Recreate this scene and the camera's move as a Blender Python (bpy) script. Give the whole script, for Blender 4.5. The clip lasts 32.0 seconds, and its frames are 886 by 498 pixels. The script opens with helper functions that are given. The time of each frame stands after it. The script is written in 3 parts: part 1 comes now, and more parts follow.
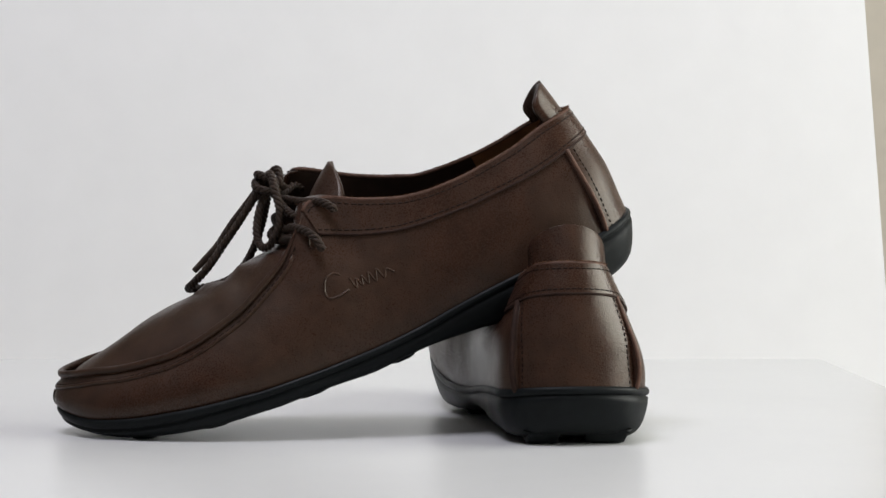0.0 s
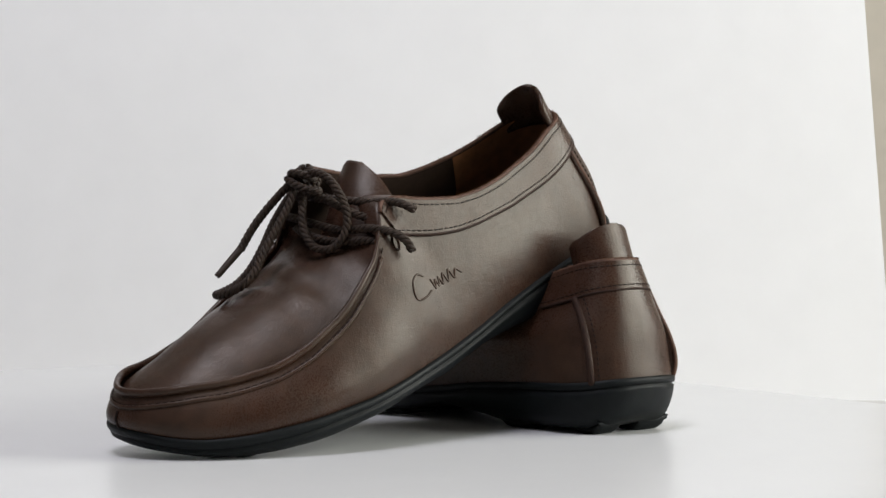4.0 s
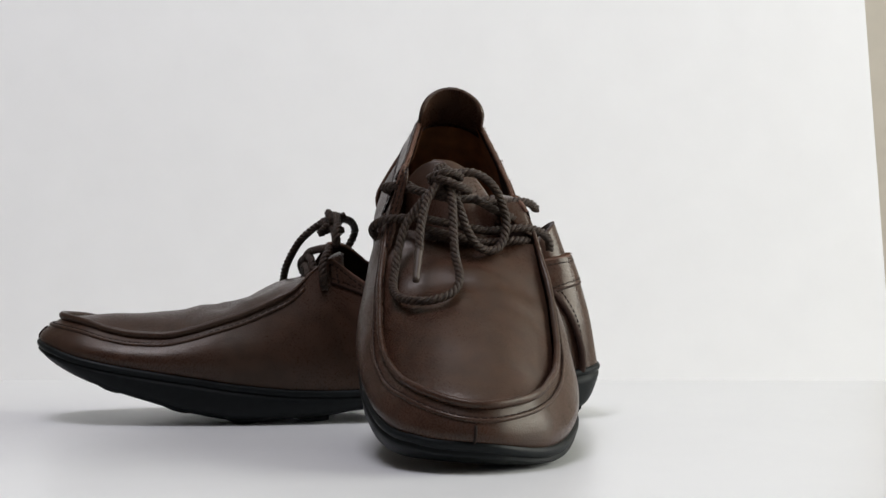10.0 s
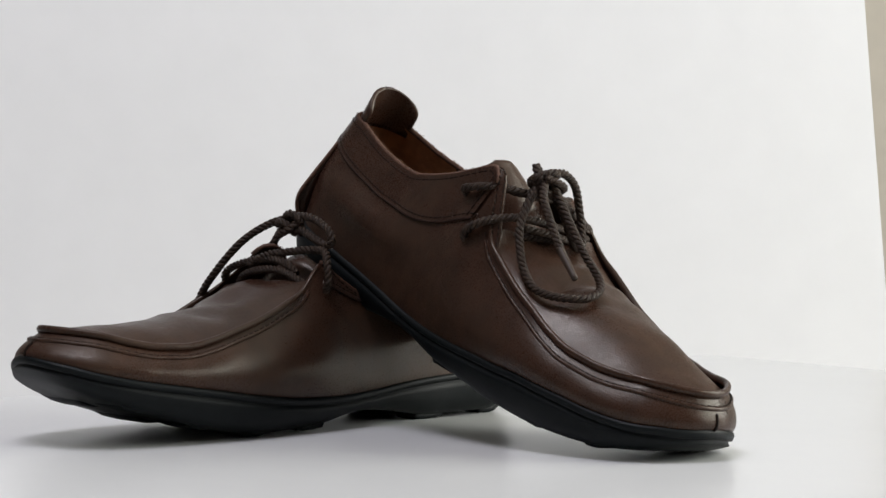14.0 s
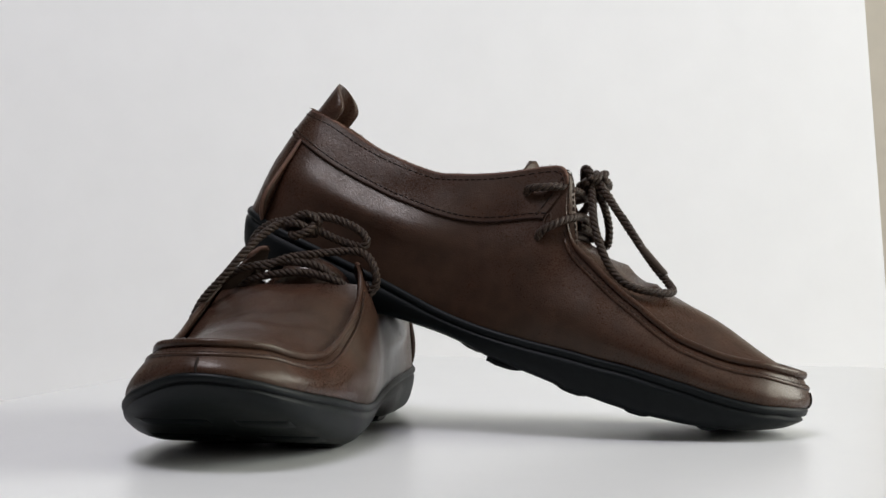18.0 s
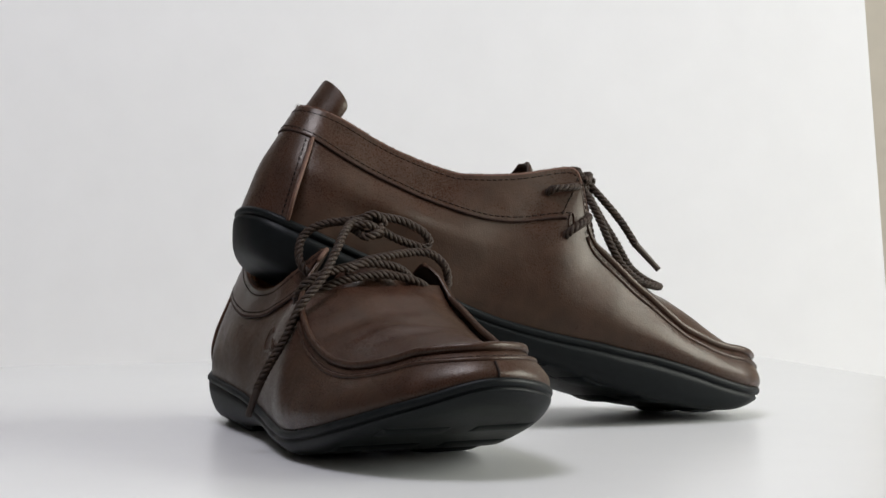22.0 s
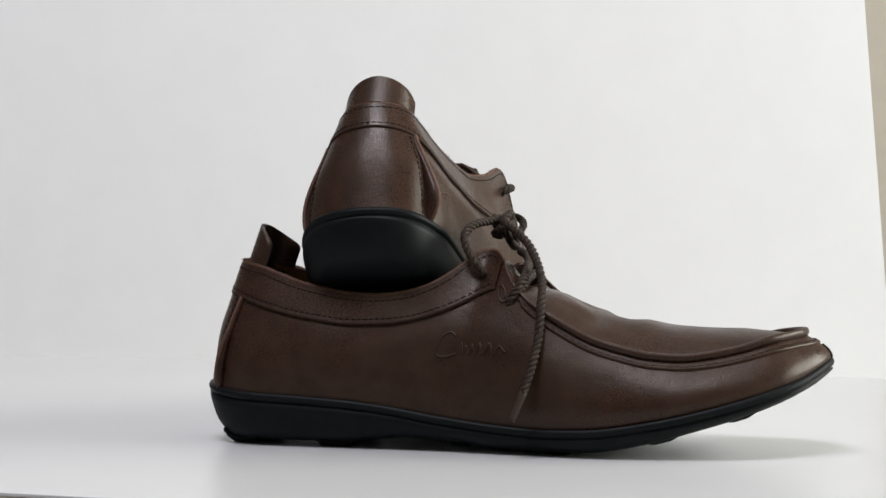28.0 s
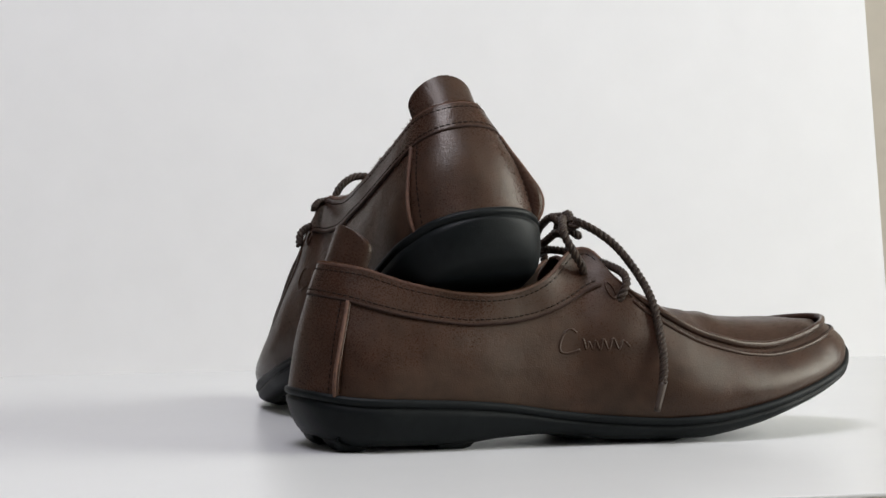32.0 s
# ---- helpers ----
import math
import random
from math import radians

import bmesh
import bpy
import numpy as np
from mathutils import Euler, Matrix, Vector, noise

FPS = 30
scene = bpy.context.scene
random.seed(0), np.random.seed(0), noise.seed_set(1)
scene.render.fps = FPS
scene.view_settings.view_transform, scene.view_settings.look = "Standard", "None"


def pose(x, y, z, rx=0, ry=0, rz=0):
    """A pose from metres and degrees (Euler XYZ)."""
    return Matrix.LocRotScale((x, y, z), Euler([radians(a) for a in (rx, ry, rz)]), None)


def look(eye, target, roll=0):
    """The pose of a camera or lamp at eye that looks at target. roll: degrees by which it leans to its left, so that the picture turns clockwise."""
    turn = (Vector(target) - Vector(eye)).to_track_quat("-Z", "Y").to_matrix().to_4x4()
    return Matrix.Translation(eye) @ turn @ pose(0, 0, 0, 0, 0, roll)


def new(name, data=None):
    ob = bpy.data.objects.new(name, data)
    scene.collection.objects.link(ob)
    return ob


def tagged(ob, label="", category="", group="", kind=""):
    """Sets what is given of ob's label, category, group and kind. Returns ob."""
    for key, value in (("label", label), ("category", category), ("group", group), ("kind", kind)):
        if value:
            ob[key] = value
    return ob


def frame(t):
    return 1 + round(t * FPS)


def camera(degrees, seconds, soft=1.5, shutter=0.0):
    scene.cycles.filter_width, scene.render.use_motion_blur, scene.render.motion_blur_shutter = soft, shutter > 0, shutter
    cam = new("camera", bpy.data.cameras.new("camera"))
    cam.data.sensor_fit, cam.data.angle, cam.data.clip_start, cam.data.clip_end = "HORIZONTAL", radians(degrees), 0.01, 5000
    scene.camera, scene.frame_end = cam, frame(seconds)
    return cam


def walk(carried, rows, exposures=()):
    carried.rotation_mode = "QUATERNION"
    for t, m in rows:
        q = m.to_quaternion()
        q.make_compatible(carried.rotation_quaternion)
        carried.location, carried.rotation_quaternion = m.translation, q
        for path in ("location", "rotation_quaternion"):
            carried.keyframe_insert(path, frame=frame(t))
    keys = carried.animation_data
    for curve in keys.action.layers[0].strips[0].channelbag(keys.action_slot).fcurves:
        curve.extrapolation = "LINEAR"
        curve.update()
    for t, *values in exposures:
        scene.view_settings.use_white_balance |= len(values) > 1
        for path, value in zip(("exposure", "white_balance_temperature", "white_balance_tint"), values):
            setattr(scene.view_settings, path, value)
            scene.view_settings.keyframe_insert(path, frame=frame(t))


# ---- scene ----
cam = camera(23.9, 32.0, soft=1.5)
VIEW = pose(0.0055, -1.096, 0.1195, 88.65, 0, 0)
walk(cam, [(0, VIEW), (32, VIEW)], exposures=[(0, -0.08, 6270, 16), (32, -0.08, 6270, 16)])

# ---- world, lamps ----
world = bpy.data.worlds.new("room_world")
scene.world = world
world.use_nodes = True
world.node_tree.nodes["Background"].inputs[0].default_value = (0.8, 0.9, 1.0, 1)
world.node_tree.nodes["Background"].inputs[1].default_value = 0.3


def area_lamp(name, m, sx, sy, watts, colour):
    data = bpy.data.lights.new(name, "AREA")
    data.shape, data.size, data.size_y, data.energy, data.color = "RECTANGLE", sx, sy, watts, colour
    ob = new(name, data)
    ob.matrix_world = m
    return ob


area_lamp("ceiling_lamp_light", look((-0.40, -0.72, 2.28), (-0.40, -0.72, 0)), 0.90, 0.90, 42, (0.955, 0.945, 1.0))
area_lamp("window_light", look((2.12, -0.10, 0.90), (0, -0.10, 0.5)), 1.9, 1.3, 84, (0.98, 1.0, 0.86))


# ---- materials ----
def material(name, colour, rough=0.5, metal=0.0, spec=0.5, vary=0.15, scale=60.0, bump=0.0, bump_scale=900.0,
             wear=0.0, wear_scale=14.0, wear_colour=None, rough_vary=0.08, voronoi=False, soft_bump=0.0, gloss_tint=(1, 1, 1), crease=0.0, speckle=0.0):
    """A surface with colour variation at two scales and a fine relief."""
    mat = bpy.data.materials.new(name)
    mat.use_nodes = True
    nodes, links = mat.node_tree.nodes, mat.node_tree.links
    bsdf = nodes["Principled BSDF"]
    bsdf.inputs["Metallic"].default_value = metal
    bsdf.inputs["Specular IOR Level"].default_value = spec
    bsdf.inputs["Specular Tint"].default_value = (*gloss_tint, 1)
    coords = nodes.new("ShaderNodeTexCoord")
    fine = nodes.new("ShaderNodeTexNoise")
    fine.inputs["Scale"].default_value, fine.inputs["Detail"].default_value = scale, 5
    broad = nodes.new("ShaderNodeTexNoise")
    broad.inputs["Scale"].default_value, broad.inputs["Detail"].default_value = wear_scale, 3
    for tex in (fine, broad):
        links.new(coords.outputs["Object"], tex.inputs["Vector"])
    ramp = nodes.new("ShaderNodeMapRange")
    ramp.inputs["From Min"].default_value, ramp.inputs["From Max"].default_value = 0.3, 0.7
    ramp.inputs["To Min"].default_value, ramp.inputs["To Max"].default_value = 1 - vary, 1 + vary
    links.new(fine.outputs["Fac"], ramp.inputs["Value"])
    base = nodes.new("ShaderNodeMix")
    base.data_type = "RGBA"
    base.inputs["A"].default_value = (*colour, 1)
    base.inputs["B"].default_value = (*(wear_colour or colour), 1)
    worn = nodes.new("ShaderNodeMapRange")
    worn.inputs["From Min"].default_value, worn.inputs["From Max"].default_value = 0.42, 0.72
    worn.inputs["To Max"].default_value = wear
    links.new(broad.outputs["Fac"], worn.inputs["Value"])
    links.new(worn.outputs["Result"], base.inputs["Factor"])
    shade = nodes.new("ShaderNodeVectorMath")
    shade.operation = "SCALE"
    links.new(base.outputs["Result"], shade.inputs[0])
    links.new(ramp.outputs["Result"], shade.inputs["Scale"])
    links.new(shade.outputs["Vector"], bsdf.inputs["Base Color"])
    gloss = nodes.new("ShaderNodeMapRange")
    gloss.inputs["From Min"].default_value, gloss.inputs["From Max"].default_value = 0.3, 0.7
    gloss.inputs["To Min"].default_value, gloss.inputs["To Max"].default_value = rough - rough_vary, rough + rough_vary
    links.new(broad.outputs["Fac"], gloss.inputs["Value"])
    if speckle:
        specks = nodes.new("ShaderNodeTexNoise")
        specks.inputs["Scale"].default_value, specks.inputs["Detail"].default_value = 1500, 2
        links.new(coords.outputs["Object"], specks.inputs["Vector"])
        spread = nodes.new("ShaderNodeMapRange")
        spread.inputs["From Min"].default_value, spread.inputs["From Max"].default_value = 0.35, 0.65
        spread.inputs["To Min"].default_value, spread.inputs["To Max"].default_value = -speckle, speckle
        links.new(specks.outputs["Fac"], spread.inputs["Value"])
        both = nodes.new("ShaderNodeMath")
        links.new(gloss.outputs["Result"], both.inputs[0])
        links.new(spread.outputs["Result"], both.inputs[1])
        links.new(both.outputs["Value"], bsdf.inputs["Roughness"])
    else:
        links.new(gloss.outputs["Result"], bsdf.inputs["Roughness"])
    if bump:
        if voronoi:
            relief = nodes.new("ShaderNodeTexVoronoi")
            relief.inputs["Scale"].default_value = bump_scale
            height = relief.outputs["Distance"]
        else:
            relief = nodes.new("ShaderNodeTexNoise")
            relief.inputs["Scale"].default_value, relief.inputs["Detail"].default_value = bump_scale, 4
            height = relief.outputs["Fac"]
        links.new(coords.outputs["Object"], relief.inputs["Vector"])
        node = nodes.new("ShaderNodeBump")
        node.inputs["Strength"].default_value, node.inputs["Distance"].default_value = bump, 0.0006
        links.new(height, node.inputs["Height"])
        soft = nodes.new("ShaderNodeBump")
        soft.inputs["Strength"].default_value, soft.inputs["Distance"].default_value = soft_bump, 0.004
        links.new(broad.outputs["Fac"], soft.inputs["Height"])
        last = soft
        if crease:
            wrinkle = nodes.new("ShaderNodeTexNoise")
            wrinkle.inputs["Scale"].default_value, wrinkle.inputs["Detail"].default_value = 170, 3
            wrinkle.inputs["Distortion"].default_value = 0.8
            links.new(coords.outputs["Object"], wrinkle.inputs["Vector"])
            last = nodes.new("ShaderNodeBump")
            last.inputs["Strength"].default_value, last.inputs["Distance"].default_value = crease, 0.0011
            links.new(wrinkle.outputs["Fac"], last.inputs["Height"])
            links.new(soft.outputs["Normal"], last.inputs["Normal"])
        links.new(last.outputs["Normal"], node.inputs["Normal"])
        links.new(node.outputs["Normal"], bsdf.inputs["Normal"])
    return mat


LEATHER = material("brown_leather", (0.0312, 0.0143, 0.0088), 0.375, spec=0.265, gloss_tint=(1.0, 0.965, 0.87), vary=0.22, scale=120, bump=0.12, bump_scale=1500, soft_bump=0.36, crease=0.10,
                   wear=0.8, wear_scale=18, wear_colour=(0.0325, 0.0174, 0.0101), voronoi=True, rough_vary=0.12, speckle=0.13)
EDGE = material("cut_leather_edge", (0.080, 0.035, 0.019), 0.75, vary=0.25, scale=400, bump=0.5, bump_scale=1500)
DARK_EDGE = material("dark_leather_edge", (0.021, 0.0092, 0.0056), 0.75, spec=0.2, vary=0.25, scale=400, bump=0.5, bump_scale=1500)
LINING = material("tan_suede_lining", (0.20, 0.088, 0.036), 0.85, spec=0.2, vary=0.2, scale=160, bump=0.5, bump_scale=1400,
                  wear=0.7, wear_scale=30, wear_colour=(0.17, 0.076, 0.034))
DARK_LINING = material("dark_brown_lining", (0.030, 0.017, 0.011), 0.8, spec=0.2, vary=0.2, scale=160, bump=0.4, bump_scale=1400)
FUZZ = material("brown_suede_fibre", (0.095, 0.048, 0.028), 0.9, spec=0.1, vary=0.2, scale=300)
RUBBER = material("black_rubber", (0.0034, 0.0048, 0.0053), 0.50, spec=0.13, vary=0.2, scale=220, bump=0.2, bump_scale=1200,
                  wear=0.4, wear_scale=26, wear_colour=(0.0065, 0.0080, 0.0086))
ROPE = material("dark_brown_cord", (0.0240, 0.0135, 0.0078), 0.52, spec=0.24, vary=0.5, scale=520, bump=0.7, bump_scale=2600)
THREAD = material("brown_thread", (0.009, 0.0044, 0.0028), 0.75, spec=0.15, vary=0.2, scale=900)
AGLET = material("brown_plastic_tip", (0.036, 0.024, 0.017), 0.55, spec=0.3, vary=0.1, scale=300)
LAMINATE = material("white_satin_laminate", (0.535, 0.543, 0.540), 0.30, spec=0.38, vary=0.012, scale=40, wear=0.5, wear_scale=5,
                    wear_colour=(0.520, 0.528, 0.525), rough_vary=0.012)
MDF = material("raw_board_edge", (0.62, 0.56, 0.46), 0.85, vary=0.2, scale=300, bump=0.4, bump_scale=700)
PANEL = material("white_backdrop_panel", (0.765, 0.770, 0.774), 0.55, spec=0.3, vary=0.012, scale=30, wear=0.6, wear_scale=4,
                 wear_colour=(0.745, 0.750, 0.754))
BEIGE = material("beige_wall_paint", (0.56, 0.52, 0.45), 0.8, vary=0.03, scale=30, bump=0.15, bump_scale=200)
# dark grey for the unseen walls, so the leather mirrors less light
GREY = material("grey_wall_paint", (0.13, 0.128, 0.125), 0.85, vary=0.03, scale=20, bump=0.15, bump_scale=200)
# table tone is chosen to bounce light up onto the backdrop's lower part
TABLE_BOUNCE = material("grey_bounce_table_top", (0.50, 0.495, 0.48), 0.6, vary=0.04, scale=30, bump=0.1, bump_scale=300)
WHITE = material("white_wall_paint", (0.78, 0.77, 0.75), 0.85, vary=0.03, scale=20, bump=0.15, bump_scale=200)
WOOD = material("brown_table_top", (0.30, 0.22, 0.15), 0.5, vary=0.2, scale=30, bump=0.2, bump_scale=120)


# ---- mesh helpers ----
def mesh_of(name, verts, faces, mat, smooth=True):
    me = bpy.data.meshes.new(name)
    me.from_pydata([tuple(v) for v in verts], [], faces)
    bm = bmesh.new()
    bm.from_mesh(me)
    bmesh.ops.remove_doubles(bm, verts=bm.verts, dist=1e-6)
    bmesh.ops.recalc_face_normals(bm, faces=bm.faces)
    bm.to_mesh(me)
    bm.free()
    me.materials.append(mat)
    for poly in me.polygons:
        poly.use_smooth = smooth
    return me


def part(name, verts, faces, mat, parent, label="", smooth=True):
    ob = new(name, mesh_of(name, verts, faces, mat, smooth))
    ob.parent = parent
    if label:
        tagged(ob, label)
    return ob


def sheet(rows, closed=False):
    """Verts and quads of a grid of points; closed: each row joins its own end."""
    n = len(rows[0])
    verts = [p for row in rows for p in row]
    faces = []
    for i in range(len(rows) - 1):
        for j in range(n if closed else n - 1):
            k = (j + 1) % n
            faces.append((i * n + j, i * n + k, (i + 1) * n + k, (i + 1) * n + j))
    return verts, faces


def solid_sheet(rows, thick):
    """A curved plate: the grid, and the grid moved by thick along its normals, with its rim closed."""
    grid = np.array(rows, float)
    du, dv = np.gradient(grid, axis=0), np.gradient(grid, axis=1)
    nor = np.cross(du, dv)
    nor /= np.maximum(np.linalg.norm(nor, axis=2, keepdims=True), 1e-12)
    verts, faces = sheet(rows)
    back, more = sheet((grid + nor * thick).tolist())
    count, (m, n) = len(verts), (len(rows), len(rows[0]))
    faces = faces + [tuple(reversed([k + count for k in f])) for f in more]
    ring = [j for j in range(n)] + [i * n + n - 1 for i in range(1, m)] + [(m - 1) * n + j for j in range(n - 2, -1, -1)] \
        + [i * n for i in range(m - 2, 0, -1)]
    for a, b in zip(ring, ring[1:] + ring[:1]):
        faces.append((a, b, b + count, a + count))
    return verts + back, faces


def curve_points(points, step=0.0015, closed=False):
    """A smooth line through the points."""
    pts = [Vector(p) for p in points]
    if closed:
        pts = [pts[-1]] + pts + pts[:2]
    else:
        pts = [2 * pts[0] - pts[1]] + pts + [2 * pts[-1] - pts[-2]]
    out = []
    for a, b, c, d in zip(pts, pts[1:], pts[2:], pts[3:]):
        n = max(2, int((c - b).length / step))
        for k in range(n):
            t = k / n
            out.append(0.5 * (2 * b + (c - a) * t + (2 * a - 5 * b + 4 * c - d) * t * t + (3 * b - a - 3 * c + d) * t ** 3))
    if not closed:
        out.append(pts[-2])
    return out


def frames_along(line):
    """At each point: the way, and two normals that turn as little as they can."""
    out, up = [], Vector((0, 0, 1))
    for i, p in enumerate(line):
        way = (line[min(i + 1, len(line) - 1)] - line[max(i - 1, 0)]).normalized()
        side = way.cross(up)
        if side.length < 1e-4:
            side = way.orthogonal()
        side.normalize()
        up = side.cross(way).normalized()
        out.append((p, side, up))
    return out


def tube(line, radius, sides=8, ends=True):
    rings = []
    for i, (p, a, b) in enumerate(frames_along(line)):
        r = radius(i / max(1, len(line) - 1)) if callable(radius) else radius
        rings.append([p + r * (math.cos(2 * math.pi * k / sides) * a + math.sin(2 * math.pi * k / sides) * b) for k in range(sides)])
    verts, faces = sheet(rings, closed=True)
    if ends:
        faces += [tuple(range(sides)), tuple(range(len(verts) - sides, len(verts)))]
    return verts, faces


def joined(pieces):
    verts, faces = [], []
    for v, f in pieces:
        n = len(verts)
        verts += list(v)
        faces += [tuple(k + n for k in q) for q in f]
    return verts, faces


def cord(points, radius=0.00224, pitch=0.0086, strands=3, closed=False):
    """A laid cord of twisted strands along a smooth line."""
    line = curve_points(points, 0.0011, closed)
    at, dist = [0.0], 0.0
    for a, b in zip(line, line[1:]):
        dist += (b - a).length
        at.append(dist)
    fr = frames_along(line)
    pieces = []
    for s in range(strands):
        twist = []
        for (p, a, b), d in zip(fr, at):
            w = 2 * math.pi * (d / pitch + s / strands)
            twist.append(p + radius * 0.53 * (math.cos(w) * a + math.sin(w) * b))
        pieces.append(tube(twist, radius * 0.50, 7))
    return joined(pieces)


def box(name, centre, size, mat, bevel=0.0, parent=None):
    bm = bmesh.new()
    bmesh.ops.create_cube(bm, size=1)
    bmesh.ops.scale(bm, vec=size, verts=bm.verts)
    bmesh.ops.translate(bm, vec=centre, verts=bm.verts)
    if bevel:
        bmesh.ops.bevel(bm, geom=bm.edges[:], offset=bevel, segments=3, affect="EDGES", profile=0.5)
    me = bpy.data.meshes.new(name)
    bm.to_mesh(me)
    bm.free()
    me.materials.append(mat)
    ob = new(name, me)
    if parent:
        ob.parent = parent
    return ob


def spline(*pairs):
    """A smooth curve without overshoot through (x, y) pairs."""
    xs, ys = np.array([p[0] for p in pairs], float), np.array([p[1] for p in pairs], float)
    h, d = np.diff(xs), np.diff(ys) / np.diff(xs)
    m = np.zeros(len(xs))
    for i in range(1, len(xs) - 1):
        if d[i - 1] * d[i] > 0:
            w1, w2 = 2 * h[i] + h[i - 1], h[i] + 2 * h[i - 1]
            m[i] = (w1 + w2) / (w1 / d[i - 1] + w2 / d[i])
    m[0], m[-1] = d[0], d[-1]

    def value(x):
        x = min(max(x, xs[0]), xs[-1])
        i = min(int(np.searchsorted(xs, x, side="right")) - 1, len(xs) - 2)
        t = (x - xs[i]) / h[i]
        return float((2 * t ** 3 - 3 * t * t + 1) * ys[i] + (t ** 3 - 2 * t * t + t) * h[i] * m[i]
                     + (3 * t * t - 2 * t ** 3) * ys[i + 1] + (t ** 3 - t * t) * h[i] * m[i + 1])
    return value


# ---- the room ----
# unseen table, also a reflector that brightens the foot of the backdrop
table = tagged(new("table"), "unseen grey table under the turning board, pale to bounce light", "table")
top = box("table_top", (0, 0.25, -0.075), (2.6, 2.2, 0.04), TABLE_BOUNCE, 0.004, table)
for lx in (-1.2, 1.2):
    for ly in (-0.75, 1.25):
        box("leg", (lx, ly, -0.4225), (0.06, 0.06, 0.655), TABLE_BOUNCE, 0.004, table)
swivel = tagged(new("swivel_base"), "low round swivel base between table and board", "turntable")
part("base_disc", *tube([Vector((0, 0, -0.055)), Vector((0, 0, -0.018))], 0.13, 40), MDF, swivel)

floor = box("floor", (0, 0, -0.80), (4.6, 4.6, 0.10), WOOD)
ceiling = box("ceiling", (0, 0, 2.45), (4.6, 4.6, 0.10), WHITE)
tagged(floor, "brown floor of the room", kind="structure")
tagged(ceiling, "plain white ceiling", kind="structure")
wall_north = tagged(box("wall_north", (0, 2.25, 0.825), (4.6, 0.10, 3.15), BEIGE), "beige painted wall behind the backdrop", kind="structure")
# added walls out of view; their dark tone holds down bounce and reflections
wall_south = tagged(box("wall_south", (0, -2.25, 0.825), (4.6, 0.10, 3.15), GREY), "unseen grey wall, dark to subdue reflections", kind="structure")
wall_west = tagged(box("wall_west", (-2.25, 0, 0.825), (0.10, 4.4, 3.15), GREY), "unseen grey wall, dark to subdue reflections", kind="structure")
wall_east = tagged(new("wall_east"), "white wall with a window opening", kind="structure")
for c, s in (((2.25, -1.725, 0.825), (0.10, 0.95, 3.15)), ((2.25, 1.625, 0.825), (0.10, 1.15, 3.15)),
             ((2.25, -0.10, -0.275), (0.10, 2.30, 0.95)), ((2.25, -0.10, 2.0), (0.10, 2.30, 0.80))):
    box("wall_piece", c, s, WHITE, 0, wall_east)

# white backdrop panel, leaning a little to its side
backdrop = tagged(new("backdrop_panel"), "plain white backdrop panel standing behind the board", "panel")
outline = ((0.3978, -0.055), (0.3140, 1.0), (-0.50, 1.0), (-0.50, -0.055))
part("panel", [(x, y, z) for y in (0.720, 0.730) for x, z in outline],
     [(0, 1, 2, 3), (7, 6, 5, 4)] + [(k, (k + 1) % 4, (k + 1) % 4 + 4, k + 4) for k in range(4)], PANEL, backdrop, smooth=False)

# the white board that turns
board = tagged(new("white_board"), "white satin board turning with the shoes on it", "board")
box("board_top", (-0.048, 0.0, -0.0008), (0.672, 0.94, 0.0016), LAMINATE, 0.0005, board)
box("board_core", (-0.048, 0.0, -0.0098), (0.673, 0.941, 0.0164), MDF, 0.002, board)

# ---- shoe forms: x from heel to toe, y to the outer side, z up, metres ----
HEEL, TOE = -0.0125, 0.2945
RIM_Z = spline((-0.0125, 0.0290), (0.010, 0.0260), (0.04, 0.0246), (0.065, 0.0231), (0.086, 0.0209), (0.11, 0.0170), (0.14, 0.0136),
               (0.165, 0.0122), (0.187, 0.0130), (0.213, 0.0168), (0.24, 0.0228), (0.267, 0.0306), (0.282, 0.0362), (0.289, 0.0402), (0.296, 0.0450))
SOLE_Z = spline((-0.0125, 0.0200), (-0.009, 0.0125), (-0.004, 0.0074), (0.003, 0.0046), (0.012, 0.0027), (0.062, 0.0025), (0.083, 0.0046),
                (0.105, 0.0056), (0.12, 0.0045), (0.142, 0.0018), (0.183, 0.0018), (0.200, 0.0040), (0.213, 0.0066), (0.235, 0.0128), (0.255, 0.0190),
                (0.272, 0.0255), (0.284, 0.0312), (0.296, 0.0380))


def by_turn(x0, x1, *pairs):
    """A width along the shoe, smooth round both its ends."""
    return spline(*[(math.acos(min(1, max(-1, 1 - 2 * (x - x0) / (x1 - x0)))) / math.pi, y) for x, y in pairs])


RIM_W = {1: by_turn(HEEL, TOE, (-0.0125, 0), (-0.0095, 0.0175), (-0.003, 0.0280), (0.006, 0.0342), (0.02, 0.0390), (0.05, 0.0412), (0.10, 0.0445), (0.15, 0.0520), (0.19, 0.0580),
                    (0.22, 0.0568), (0.25, 0.0500), (0.275, 0.0375), (0.287, 0.0235), (0.2945, 0)),
         -1: by_turn(HEEL, TOE, (-0.0125, 0), (-0.0095, 0.0165), (-0.003, 0.0260), (0.006, 0.0315), (0.02, 0.0352), (0.05, 0.0360), (0.10, 0.0375), (0.15, 0.0440), (0.19, 0.0475),
                     (0.22, 0.0470), (0.25, 0.0430), (0.275, 0.0345), (0.287, 0.0230), (0.2945, 0))}
TOP0, TOP1 = 0.002, 0.2860
